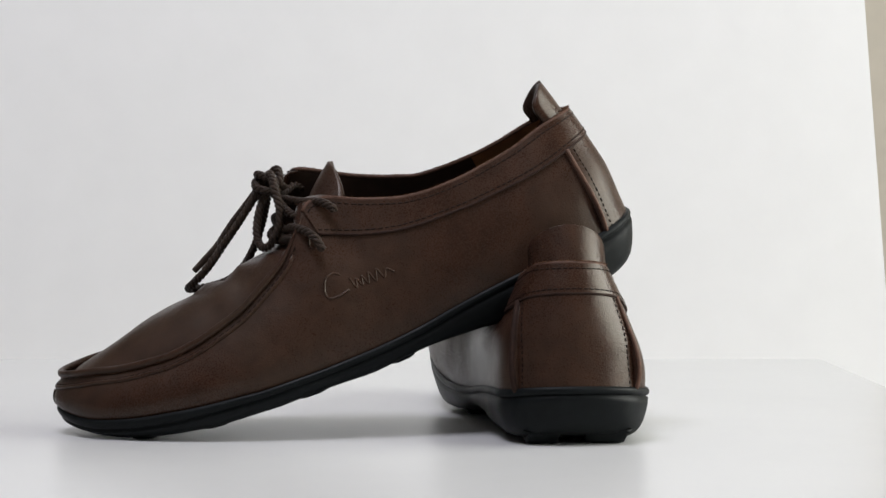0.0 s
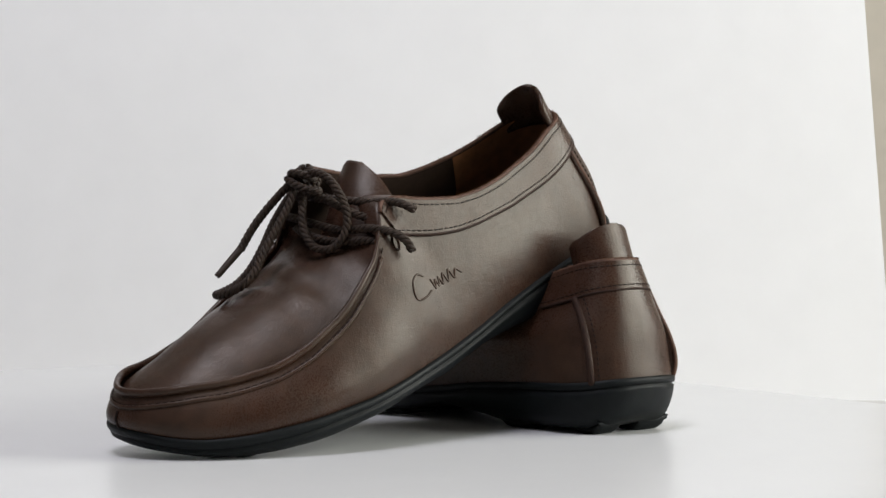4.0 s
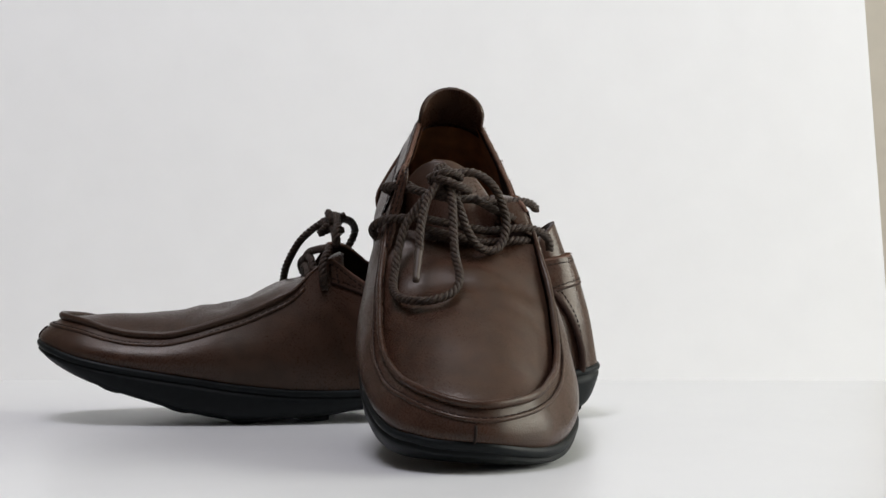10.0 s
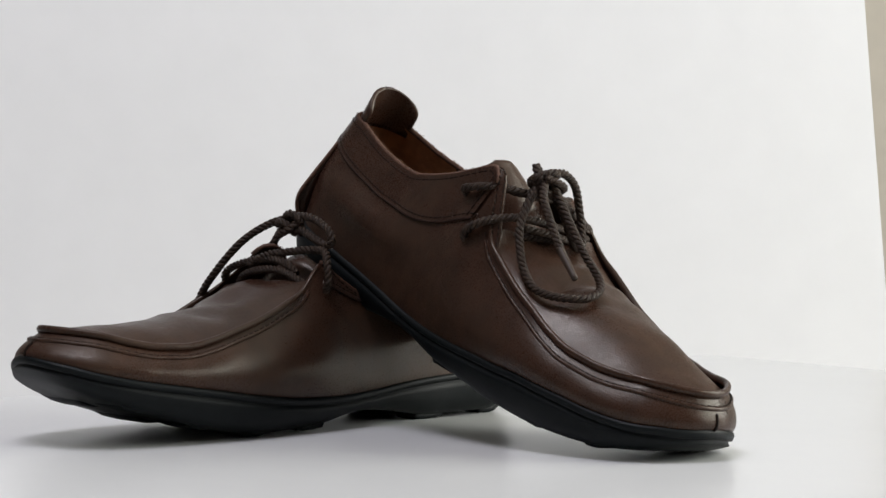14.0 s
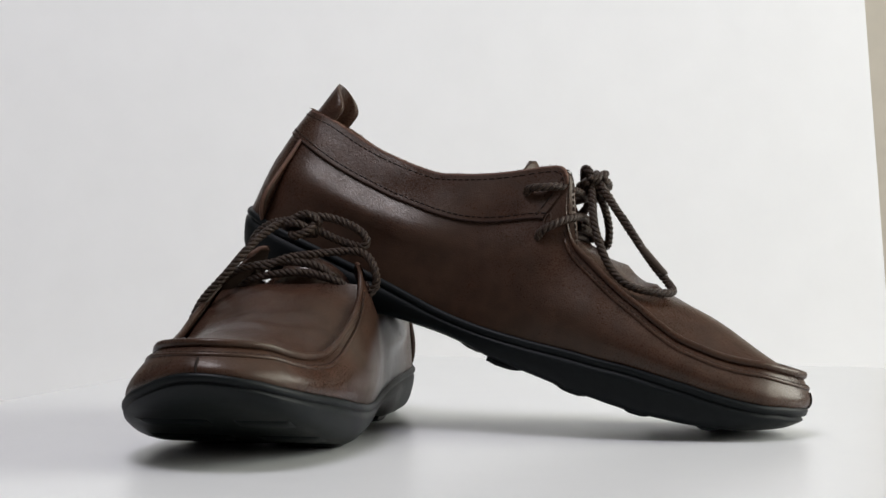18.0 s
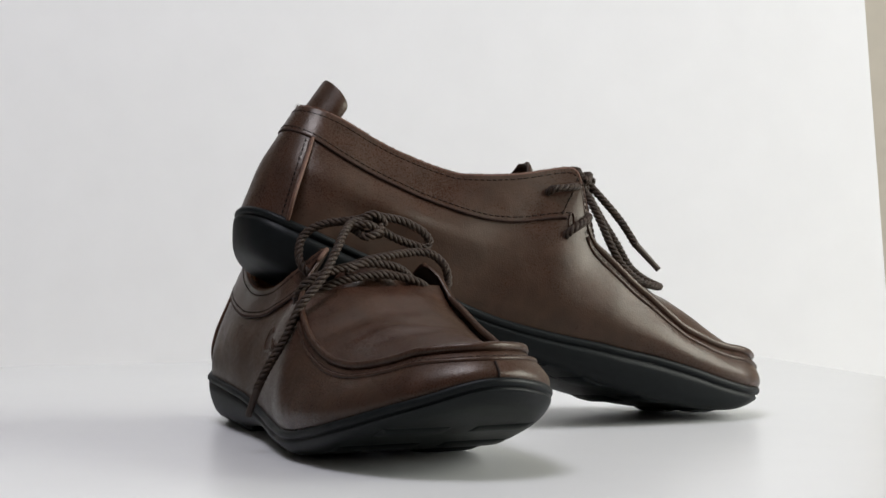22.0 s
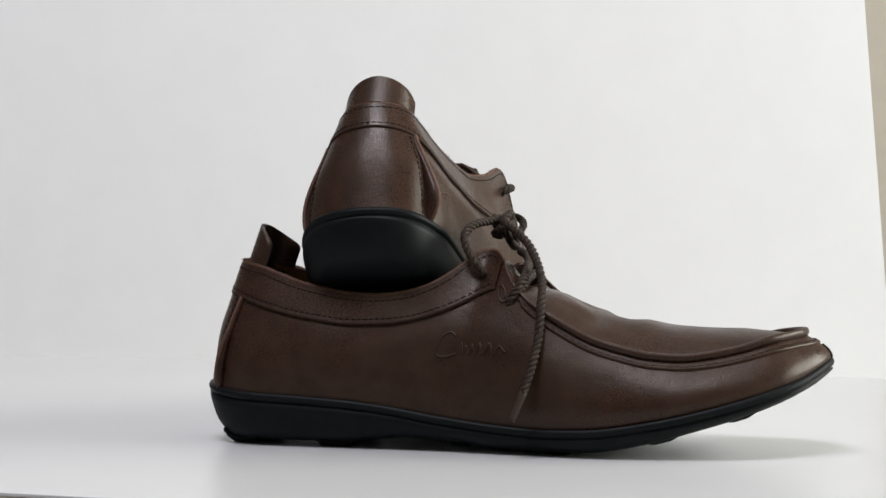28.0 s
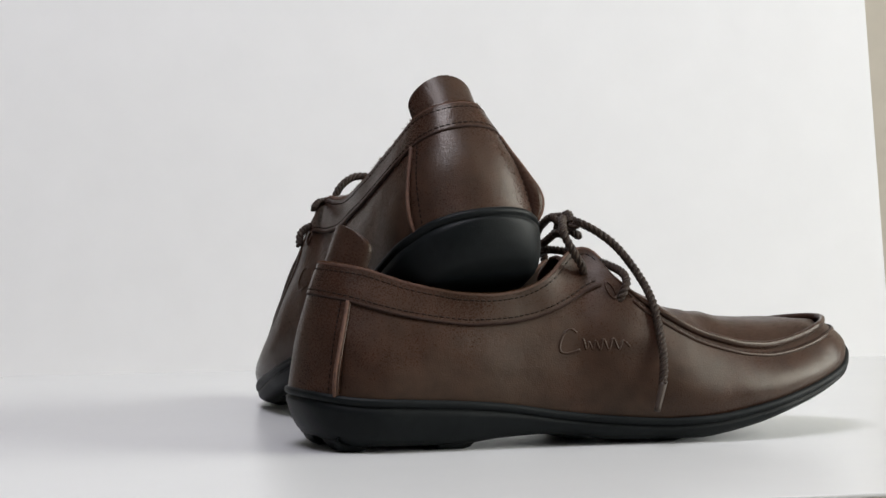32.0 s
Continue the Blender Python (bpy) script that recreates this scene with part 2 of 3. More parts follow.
TOP_W = {1: by_turn(TOP0, TOP1, (0.002, 0), (0.006, 0.0120), (0.012, 0.0168), (0.022, 0.0200), (0.05, 0.0265), (0.08, 0.0300), (0.11, 0.0290), (0.128, 0.0265),
                    (0.145, 0.0345), (0.16, 0.0395), (0.185, 0.0435), (0.205, 0.0440), (0.225, 0.0420), (0.25, 0.0350), (0.270, 0.0265),
                    (0.2805, 0.0150), (0.2860, 0)),
         -1: by_turn(TOP0, TOP1, (0.002, 0), (0.006, 0.0118), (0.012, 0.0158), (0.022, 0.0178), (0.05, 0.0228), (0.08, 0.0280), (0.11, 0.0320), (0.128, 0.0335),
                     (0.145, 0.0375), (0.16, 0.0390), (0.185, 0.0405), (0.205, 0.0405), (0.225, 0.0390), (0.25, 0.0335), (0.270, 0.0255),
                     (0.2805, 0.0145), (0.2860, 0))}
COLLAR = ((0.002, 0.0886), (0.017, 0.0858), (0.0265, 0.0826), (0.037, 0.0792), (0.051, 0.0761), (0.0645, 0.0738), (0.078, 0.0731),
          (0.092, 0.0743), (0.105, 0.0780), (0.1135, 0.0822))
THROAT = ((0.159, 0.0678), (0.1726, 0.0592), (0.186, 0.0524), (0.20, 0.0481), (0.2134, 0.0453), (0.227, 0.0445), (0.24, 0.0459),
          (0.254, 0.0488), (0.268, 0.0530), (0.2860, 0.0561))
INNER_THROAT = tuple((x, z + 0.0046 * math.exp(-((x - 0.192) / 0.034) ** 2)) for x, z in THROAT)
TOP_Z = {1: spline(*COLLAR, (0.126, 0.0900), (0.1315, 0.0905), (0.1455, 0.0790), *THROAT),
         -1: spline((0.002, 0.0886), (0.017, 0.0880), (0.0265, 0.0864), (0.037, 0.0843), (0.051, 0.0827), (0.0645, 0.0823), (0.078, 0.0829), (0.092, 0.0870), (0.105, 0.0920), (0.1135, 0.0952),
                    (0.124, 0.0985), (0.1305, 0.0998), (0.1455, 0.0850), *INNER_THROAT)}
HIGH_INNER, LOW_OUTER = TOP_Z[-1], TOP_Z[1]
HIGH_OUTER = spline((0.002, 0.0886), (0.017, 0.0868), (0.0265, 0.0845), (0.037, 0.0820), (0.051, 0.0802), (0.0645, 0.0788), (0.078, 0.0786),
                    (0.092, 0.0800), (0.105, 0.0838), (0.1135, 0.0868), (0.126, 0.0915), (0.1315, 0.0918), (0.1455, 0.0815), *THROAT)
LOW_INNER = spline((0.002, 0.0886), (0.017, 0.0862), (0.037, 0.0805), (0.0645, 0.0740), (0.085, 0.0705), (0.105, 0.0693), (0.1135, 0.0708), (0.1205, 0.0750),
                   (0.127, 0.0800), (0.133, 0.0850), (0.1375, 0.0872), (0.1455, 0.0830), *INNER_THROAT)
BAND_Z = spline((-0.002, 0.0752), (0.0105, 0.0720), (0.024, 0.0678), (0.0375, 0.0643), (0.0537, 0.0615), (0.07, 0.0598), (0.086, 0.0603),
                (0.0997, 0.0622), (0.113, 0.0662), (0.1295, 0.0724), (0.1460, 0.0785))
BULGE = spline((-0.012, 0.0014), (0.02, 0.0038), (0.05, 0.0036), (0.10, 0.0040), (0.15, 0.0060), (0.19, 0.0060), (0.24, 0.0050), (0.296, 0.0035))
CROWN_Z = spline((0.145, 0.0790), (0.1624, 0.0735), (0.1765, 0.0682), (0.19, 0.0647), (0.205, 0.0620), (0.22, 0.0606), (0.24, 0.0597),
                 (0.26, 0.0588), (0.275, 0.0578), (0.2860, 0.0555))


def rim_z(side, x):
    """The sole's rim; it stands higher on the inner side."""
    more = 0.0090 * math.exp(-((x - 0.205) / 0.072) ** 2) * min(1.0, max(0.0, (TOE - x) / 0.010)) if side < 0 else 0.0
    return RIM_Z(x) + more


BAND_UP = {1: 0.0, -1: 0.0}


def band_z(side, x):
    """The collar band's lower edge; it sits higher where the shoe is bent."""
    return BAND_Z(x) + BAND_UP[side] * math.exp(-((x - 0.075) / 0.045) ** 2)


def ease(q):
    return (1 - math.cos(math.pi * q)) / 2


def turn_at(x):
    e = min(1, max(0, (x - TOP0) / (TOP1 - TOP0)))
    return math.acos(1 - 2 * e) / math.pi


def collar_x(side, y):
    """Where the top edge reaches the width y behind the heel."""
    lo, hi = 0.0, turn_at(0.08)
    for _ in range(30):
        q = (lo + hi) / 2
        lo, hi = (q, hi) if TOP_W[side](q) < y else (lo, q)
    return TOP0 + (TOP1 - TOP0) * ease(lo)


def plan_normal(f, q):
    a, b = f(max(0.0, q - 0.004)), f(min(1.0, q + 0.004))
    if q < 0.004:
        return Vector((-1, 0, 0))
    if q > 0.996:
        return Vector((1, 0, 0))
    t = Vector((b[0] - a[0], b[1] - a[1], 0)).normalized()
    return Vector((-t.y, t.x, 0))


def rim(side, q, inset=0.0):
    """A point of the sole's rim in plan, moved inwards; y is the distance from the shoe's middle line."""
    def f(u):
        return HEEL + (TOE - HEEL) * ease(u), RIM_W[side](u)
    x, y = f(q)
    n = plan_normal(f, q)
    return x - n.x * inset, max(0.0, y - n.y * inset)


def wall(side, q, v, off=0.0):
    """A point of the upper's side: q runs from heel to toe, v from the sole to the top edge."""
    def f(u):
        xb, yb = HEEL + 0.0022 + (TOE - HEEL - 0.0044) * ease(u), max(0.0, RIM_W[side](u) * 0.952)
        xt, yt = TOP0 + (TOP1 - TOP0) * ease(u), TOP_W[side](u)
        return xb + (xt - xb) * v, yb + (yt - yb) * v
    x, y = f(q)
    n = plan_normal(f, q)
    zb = rim_z(side, HEEL + (TOE - HEEL) * ease(q)) - 0.0008
    zt = TOP_Z[side](TOP0 + (TOP1 - TOP0) * ease(q))
    z = zb + (zt - zb) * v
    dent = noise.noise(Vector((x * 55, z * 70, side * 5.0))) * 0.0009 * math.exp(-((x - 0.150) / 0.050) ** 2) * 4 * v * (1 - v)
    dent += 0.0008 * noise.noise(Vector((x * 38 + 7 * side, z * 46, side * 9.0))) * min(1.0, 4 * v * (1 - v))
    if side < 0:
        dent += 0.0044 * math.exp(-((x - 0.055) / 0.036) ** 2) * math.exp(-((v - 0.48) / 0.13) ** 2)
    b = BULGE(x) * 4 * v * (1 - v) * (1.35 - 0.7 * v) + dent + off
    return Vector((x + n.x * b, side * max(0.0, y + n.y * b), z))


def v_at(side, q, z):
    zb = rim_z(side, HEEL + (TOE - HEEL) * ease(q)) - 0.0008
    zt = TOP_Z[side](TOP0 + (TOP1 - TOP0) * ease(q))
    return min(1.0, max(0.0, (z - zb) / (zt - zb)))


def band_v(side, q):
    return v_at(side, q, band_z(side, TOP0 + (TOP1 - TOP0) * ease(q)))


def dashes(line, length, gap, radius):
    """Stitches along a line of points."""
    pieces, run, dist = [], [], 0.0
    for a, b in zip(line, line[1:]):
        if dist % (length + gap) < length:
            run.append(a)
        elif len(run) > 1:
            pieces.append(tube(run + [a], radius, 5))
            run = []
        else:
            run = []
        dist += (b - a).length
    return joined(pieces)


def build_shoe(name, sg, stretch, front, lean, flex, crown, tab, seams, flange, label, laces, tips, knots, eyelets, pull, inner, heel_wide, tip, band_up, outer, top_end, toe_deep, tab_half):
    """One shoe; sg 1: its outer side is at +y, -1: at -y."""
    shoe = tagged(new(name), label, "shoe", "pair of shoes")
    rnd = random.Random(5 + sg)
    global TOP1
    TOP1 = top_end
    TOP_Z[1], TOP_Z[-1] = outer, inner
    BAND_UP[1], BAND_UP[-1] = band_up

    def place(points, rise, pulled):
        out = []
        for x, y, z in points:
            if pulled:
                w = math.exp(-((x - 0.131) / 0.015) ** 2) * min(1.0, max(0.0, (z - 0.060) / 0.028)) * min(1.0, abs(y) / 0.015)
                dx, dy, dz = pull[1 if y > 0 else -1]
                x, y, z = x + dx * w, y + dy * w, z + dz * w
            y *= 1 + heel_wide[1 if y > 0 else -1] * min(1.0, max(0.0, (0.12 - x) / 0.06)) * min(1.0, max(0.0, (0.105 - z) / 0.055))
            rel = (z - RIM_Z(x)) / 0.010
            z += toe_deep * min(1.0, max(0.0, (x - 0.19) / 0.05)) * (1 + 0.3 * min(rel, 2.0) if rel > 0 else 1 + 2 * max(rel, -1.0))
            z += rise * math.exp(-((x - 0.185) / 0.060) ** 2)
            if x < 0.15:
                x = 0.15 + (x - 0.15) * stretch + lean * max(0.0, (z - 0.03) / 0.06) * max(0.0, 1 - x / 0.11)
            else:
                x = 0.15 + (x - 0.15) * front
            out.append((x, sg * y, z))
        return out

    def add(piece, geo, mat, note="", under=None, smooth=True):
        return part(piece, place(geo[0], 0.0 if mat in (ROPE, AGLET) else flex, mat not in (ROPE, AGLET) and piece not in ("tongue", "outsole", "heel_tab")), geo[1], mat, under or shoe, note, smooth)

    n = 84
    qs = [k / n for k in range(n + 1)]
    loop = [(1, q) for q in qs] + [(-1, q) for q in reversed(qs[1:-1])]

    # outsole
    rows = []
    for inset, dz in ((0.012, 0.0004), (0.0008, 0.0006), (0.0, -0.0006), (0.0, -0.0018), (0.0005, -0.0028), (0.0016, -0.0031), (0.0016, -0.0038),
                      (0.0006, -0.0042)):
        row = []
        for side, q in loop:
            x, y = rim(side, q, inset)
            row.append((x, side * y, rim_z(side, HEEL + (TOE - HEEL) * ease(q)) + dz))
        rows.append(row)
    for fr, inset in ((0.2, 0.0008), (0.4, 0.0016), (0.6, 0.0027), (0.78, 0.0042), (0.9, 0.0060), (0.97, 0.0080), (1.0, 0.0105), (1.0, 0.018)):
        row = []
        for side, q in loop:
            x, y = rim(side, q, inset)
            zr = rim_z(side, HEEL + (TOE - HEEL) * ease(q)) - 0.0042
            arch = 0.0030 * math.exp(-((x - 0.118) / 0.035) ** 2) if side < 0 else 0.0
            zb = min(SOLE_Z(x) + arch * min(1.0, y / 0.02), zr - 0.002)
            row.append((x, side * y, zr + (zb - zr) * fr))
        rows.append(row)
    last = rows[-1]
    rows.append([(x, y * 0.5, z) for x, y, z in last])
    rows.append([(x, 0.0, z) for x, y, z in last])
    sole = add("outsole", sheet(rows, closed=True), RUBBER, "black rubber outsole with a grooved rim")

    # lugs under the sole, out to its edge
    lugs = {1: ((0.0100, 0.0090, 0.0040), (0.0600, 0.0100, 0.0040), (0.1220, 0.0070, 0.0022), (0.1700, 0.0085, 0.0018), (0.2190, 0.0075, 0.0016), (0.2540, 0.0065, 0.0014)),
            -1: ((0.0100, 0.0090, 0.0040), (0.0580, 0.0110, 0.0040), (0.1480, 0.0085, 0.0012), (0.1850, 0.0085, 0.0016), (0.2190, 0.0070, 0.0014), (0.2540, 0.0060, 0.0012))}
    for side in (1, -1):
        for xc, half, drop in lugs[side]:
            if sg > 0 and xc < 0.09:
                continue
            w0 = rim(side, math.acos(1 - 2 * (xc - HEEL) / (TOE - HEEL)) / math.pi, 0.0110 if xc < 0.03 else 0.0098)[1]
            rows = []
            for k in range(9):
                u = (-1, -0.93, -0.8, -0.45, 0, 0.45, 0.8, 0.93, 1)[k]
                x = xc + half * u
                deep = drop * (1 - abs(u) ** 6) - 0.0015 * abs(u) ** 6
                rows.append([(x, side * (0.006 + (w0 - 0.006) * s), max(0.0, SOLE_Z(x) - deep * (1 - (2 * abs(s - 0.5)) ** 10))) for s in (0, 0.05, 0.2, 0.5, 0.8, 0.93, 1)])
            add("lug", solid_sheet(rows, side * 0.003), RUBBER, "", sole)

    # upper: one skin round the shoe
    vs = [k / 16 for k in range(17)]
    rows = [[wall(side, q, v) for side, q in loop] for v in vs]
    upper = add("upper", sheet(rows, closed=True), LEATHER, "dark brown grained leather upper")

    # heel counter and its two rolled seams
    def seam_q(s, v):
        return seams[s][0] + (seams[s][1] - seams[s][0]) * v ** (3.5 if sg < 0 and s < 0 else 1.5)

    def counter_at(s, share, v, off):
        q = seam_q(s, v) * share
        return wall(s, q, band_v(s, q) * v, off)

    hs = [(-1, 1 - k / 12) for k in range(12)] + [(1, k / 12) for k in range(13)]
    rows = [[counter_at(s, share, v, 0.0007) for s, share in hs] for v in [k / 12 for k in range(13)]]
    counter = add("heel_counter", sheet(rows), LEATHER, "dark brown leather heel counter")
    for s in (1, -1):
        steps = [k / 24 for k in range(25)]
        proud = [0.0010 + flange[s] * math.sin(math.pi * v ** 0.62) ** 1.3 * (0.8 + 0.35 * math.sin(5.5 * v + 0.6)) for v in steps]
        low = [counter_at(s, 1, v, -0.001) for v in steps]
        high = [counter_at(s, 1, v, w) for v, w in zip(steps, proud)]
        add("rolled_seam", solid_sheet([low, [a.lerp(b, 0.5) for a, b in zip(low, high)], high], 0.0016), LEATHER, "", counter)
        add("cut_edge", tube(high, 0.0010, 7) if sg > 0 or s > 0 else tube(high, 0.0018, 8), EDGE if sg > 0 or s > 0 else DARK_EDGE, "raw brown leather seam edge", counter)
        line = [counter_at(s, 0.87, v, 0.0008) for v in [k / 120 for k in range(121)]]
        add("stitching", dashes(line, 0.0016, 0.0013, 0.00035), THREAD, "", counter)

    # collar band round the opening
    q_end = turn_at(0.138)
    bs = [(-1, q_end * (1 - k / 90)) for k in range(90)] + [(1, q_end * k / 90) for k in range(91)]
    rows = [[wall(s, q, band_v(s, q) + (1 - band_v(s, q)) * v, 0.0013) for s, q in bs] for v in [k / 8 for k in range(9)]]
    band = add("collar_band", sheet(rows), LEATHER, "dark brown leather collar band")
    fine = [(-1, q_end * (1 - k / 420)) for k in range(420)] + [(1, q_end * k / 420) for k in range(421)]
    for rise in (0.0022, None):
        line = []
        for s, q in fine:
            b = band_v(s, q)
            z_len = TOP_Z[s](TOP0 + (TOP1 - TOP0) * ease(q)) - band_z(s, TOP0 + (TOP1 - TOP0) * ease(q))
            frac = rise / max(0.006, z_len) if rise else 1 - 0.0024 / max(0.006, z_len)
            line.append(wall(s, q, b + (1 - b) * frac, 0.0012))
        add("stitching", dashes(line, 0.0020, 0.0010, 0.00042), THREAD, "", band)
    line = [wall(s, q, band_v(s, q), 0.0007) for s, q in bs]
    add("cut_edge", tube(line, 0.0008, 6), DARK_EDGE, "raw brown leather edge", band)
    line = [wall(s, q, 1.0, -0.0003) for s, q in bs]
    add("cut_edge", tube(line, 0.0012, 8), EDGE, "raw brown leather edge", band)

    q = turn_at(0.1345)
    b = band_v(-1, q)
    line = [wall(-1, q, b + (1 - b) * (0.06 + 0.88 * k / 60), 0.0014) for k in range(61)]
    add("stitching", dashes(line, 0.0020, 0.0010, 0.00040), THREAD, "", band)

    # flap of the outer eyestay, folded inwards over the tongue
    if sg > 0:
        rows = []
        for k in range(21):
            a = wall(1, turn_at(0.1165 + 0.032 * k / 20), 1.0, -0.0004)
            reach = math.sin(math.pi * k / 20) ** 0.6
            rows.append([a + Vector((0.003 * s, -0.0145 * s, 0.0050 * s - 0.0030 * s * s)) * reach for s in (0, 0.2, 0.4, 0.6, 0.8, 1.0)])
        add("eyestay_flap", solid_sheet(rows, 0.0014), LEATHER, "dark brown leather flap over the tongue", upper)
        rows = []
        for k in range(21):
            a = wall(-1, turn_at(0.1270 + 0.034 * k / 20), 1.0, -0.0004)
            reach = math.sin(math.pi * (0.12 + 0.88 * k / 20)) ** 0.7
            rows.append([a + Vector((0.0075 * s, 0.0016 * s + 0.0016 * s * s, -0.0004 * s)) * reach for s in (0, 0.2, 0.4, 0.6, 0.8, 1.0)])
        edge = add("eyestay_edge", solid_sheet(rows, -0.0014), LEATHER, "dark brown leather eyestay edge", upper)
        for col in (1, 4):
            line = curve_points([row[col] + Vector((0, -0.0003, 0.0006)) for row in rows], 0.0005)
            add("stitching", dashes(line, 0.0020, 0.0010, 0.00036), THREAD, "", edge)

    # fibres of the raw edge
    pieces = []
    for k in range(1400):
        s, q = rnd.choice((1, -1)), rnd.random() * turn_at(0.128)
        p = wall(s, q, 1.0, rnd.uniform(-0.0018, 0.0008)) + Vector((0, 0, 0.0009))
        hair_end = p + Vector((rnd.gauss(0, 0.0006), rnd.gauss(0, 0.0006), rnd.uniform(0.0002, 0.0008)))
        pieces.append(tube([p, p.lerp(hair_end, 0.5), hair_end], lambda u: 0.00016 - 0.00011 * u, 3))
    tagged(add("frayed_fibres", joined(pieces), FUZZ, "fuzzy brown suede fibres", band), kind="stuff")

    # eyelet holes
    for s in (1, -1):
        for ex, ez in eyelets[s]:
            q = turn_at(ex)
            ring = []
            for k in range(14):
                w = 2 * math.pi * k / 14
                ring.append(wall(s, turn_at(ex + 0.0022 * math.cos(w)), v_at(s, q, ez + 0.0027 * math.sin(w)), 0.0004))
            add("eyelet", tube(ring + ring[:1], 0.0005, 6), LEATHER, "pinched eyelet hole", upper)

    # lining and insole
    ls = [(-1, turn_at(0.150) * (1 - k / 40)) for k in range(40)] + [(1, turn_at(0.150) * k / 40) for k in range(41)]
    rows = [[wall(s, q, 0.10 + 0.89 * v, -0.0022) for s, q in ls] for v in [k / 10 for k in range(11)]]
    add("lining", sheet(rows), DARK_LINING, "dark brown leather lining")
    gs = [(-1, turn_at(0.052) * (1 - k / 20)) for k in range(20)] + [(1, turn_at(0.052) * k / 20) for k in range(21)]
    rows = [[wall(s, q, 0.14 + 0.85 * v, -0.0030) for s, q in gs] for v in [k / 10 for k in range(11)]]
    add("heel_grip", sheet(rows), LINING, "tan suede heel grip")
    rows = []
    for k in range(31):
        q = 0.03 + 0.94 * k / 30
        a, b = wall(-1, q, 0.14, -0.0015), wall(1, q, 0.14, -0.0015)
        rows.append([a.lerp(b, s) for s in (0, 0.25, 0.5, 0.75, 1)])
    add("insole", sheet(rows), DARK_LINING, "dark brown insole")

    # heel tab: a tongue of leather with a round top, widest half way up
    rows = []
    for k in range(19):
        r = 1 - (1 - k / 18) ** 2.2
        shape = max(0.03, 1 - max(0.0, (r - 0.45) / 0.55) ** 3.0) ** 0.5
        row = []
        for j in range(17):
            s = 1 if j > 8 else -1
            y = shape * tab_half[s] * abs(-1 + j / 8)
            row.append(Vector((collar_x(s, y) + 0.0027 + 0.0078 * r, s * y * 0.95, 0.0830 + (tab - 0.0830) * r - 4.0 * y * y)))
        rows.append(row)
    add("heel_tab", solid_sheet(rows, 0.0022), LEATHER, "dark brown leather heel pull tab")

    # apron, with its crown
    rows = []
    q0 = turn_at(0.150)
    for k in range(61):
        q = q0 + (1 - q0) * (1 - (1 - k / 60) ** 1.5)
        a, b = wall(-1, q, 1.0, -0.0022), wall(1, q, 1.0, -0.0022)
        x = TOP0 + (TOP1 - TOP0) * ease(q)
        mid = 0.5 * (a.z + b.z)
        rise = CROWN_Z(x) + crown[0] * math.exp(-((x - crown[1]) / crown[2]) ** 2) - mid
        row = []
        for j in range(25):
            s = -1 + j / 12
            p = a.lerp(b, (s + 1) / 2)
            fold = 0.0006 * math.sin((x + 0.012 * s) * 420) * math.exp(-((x - 0.185) / 0.016) ** 2)
            fold += 0.0048 * noise.noise(Vector((x * 70, s * 1.6, sg * 3.0))) * math.exp(-((x - 0.185) / 0.024) ** 2)
            fold += 0.0012 * noise.noise(Vector((x * 40, s * 1.3, 5 + sg * 3.0)))
            p.z += (rise + fold) * (1 - abs(s) ** 2.4) - 0.0015
            row.append(p)
        rows.append(row)
    apron_rows = rows
    add("apron", sheet(rows), LEATHER, "dark brown leather apron over the toes")

    # tongue
    rows = []
    spine = curve_points([(0.176, 0.0, 0.0560), (0.160, 0.0, 0.0670), (0.145, -0.001, 0.0815), ((0.145 + tip[0]) / 2, -0.006, (0.0847 + tip[2]) / 2), tip], 0.0016)
    for i, c in enumerate(spine):
        u = i / (len(spine) - 1)
        half = (0.0315 - 0.0085 * u) * math.sqrt(max(0.01, 1 - max(0.0, (u - 0.72) / 0.285) ** 2.6))
        full = half / (0.0315 - 0.0085 * u)
        rows.append([Vector((c.x - 0.011 * u * (full * s) ** 2, c.y + half * s, c.z - (0.007 + 0.008 * u) * (half / 0.024 * s) ** 2)) for s in [-1 + j / 8 for j in range(17)]])
    add("tongue", solid_sheet(rows, 0.0020), LEATHER, "dark brown leather tongue")

    # rolled seam round the apron, lower bead, stitches
    q1 = turn_at(0.1350)
    ts = [(1, q1 + (1 - q1) * k / 90) for k in range(91)] + [(-1, 1 - (1 - q1) * k / 90) for k in range(1, 91)]
    rings = []
    for s, q in ts:
        p, o = wall(s, q, 1.0, 0.0), wall(s, q, 1.0, 0.01)
        out = (o - p).normalized()
        fade = min(1.0, (q - q1) / 0.08 + 0.12)
        ring = []
        for k in range(12):
            w = 2 * math.pi * k / 12
            ring.append(p + out * (-0.0002 - 0.0008 * (1 - fade) + 0.0016 * (0.45 + 0.55 * fade) * math.cos(w)) + Vector((0, 0, 1)) * ((0.0016 + 0.0020 * math.sin(w)) * fade - 0.0012 * (1 - fade)))
        rings.append(ring)
    geo = sheet(rings, closed=True)
    ridge = add("apron_ridge", (geo[0], geo[1] + [tuple(range(12)), tuple(range(len(geo[0]) - 12, len(geo[0])))]), LEATHER,
                "raised dark brown leather seam round the apron")
    line = []
    for s, q in [(s, q) for s, q in ts if q > q1 + 0.035]:
        zt = TOP_Z[s](TOP0 + (TOP1 - TOP0) * ease(q))
        line.append(wall(s, q, v_at(s, q, zt - 0.0033), 0.0000))
    add("lower_bead", tube(line, 0.0011, 8), LEATHER, "", ridge)
    q1 += 0.035
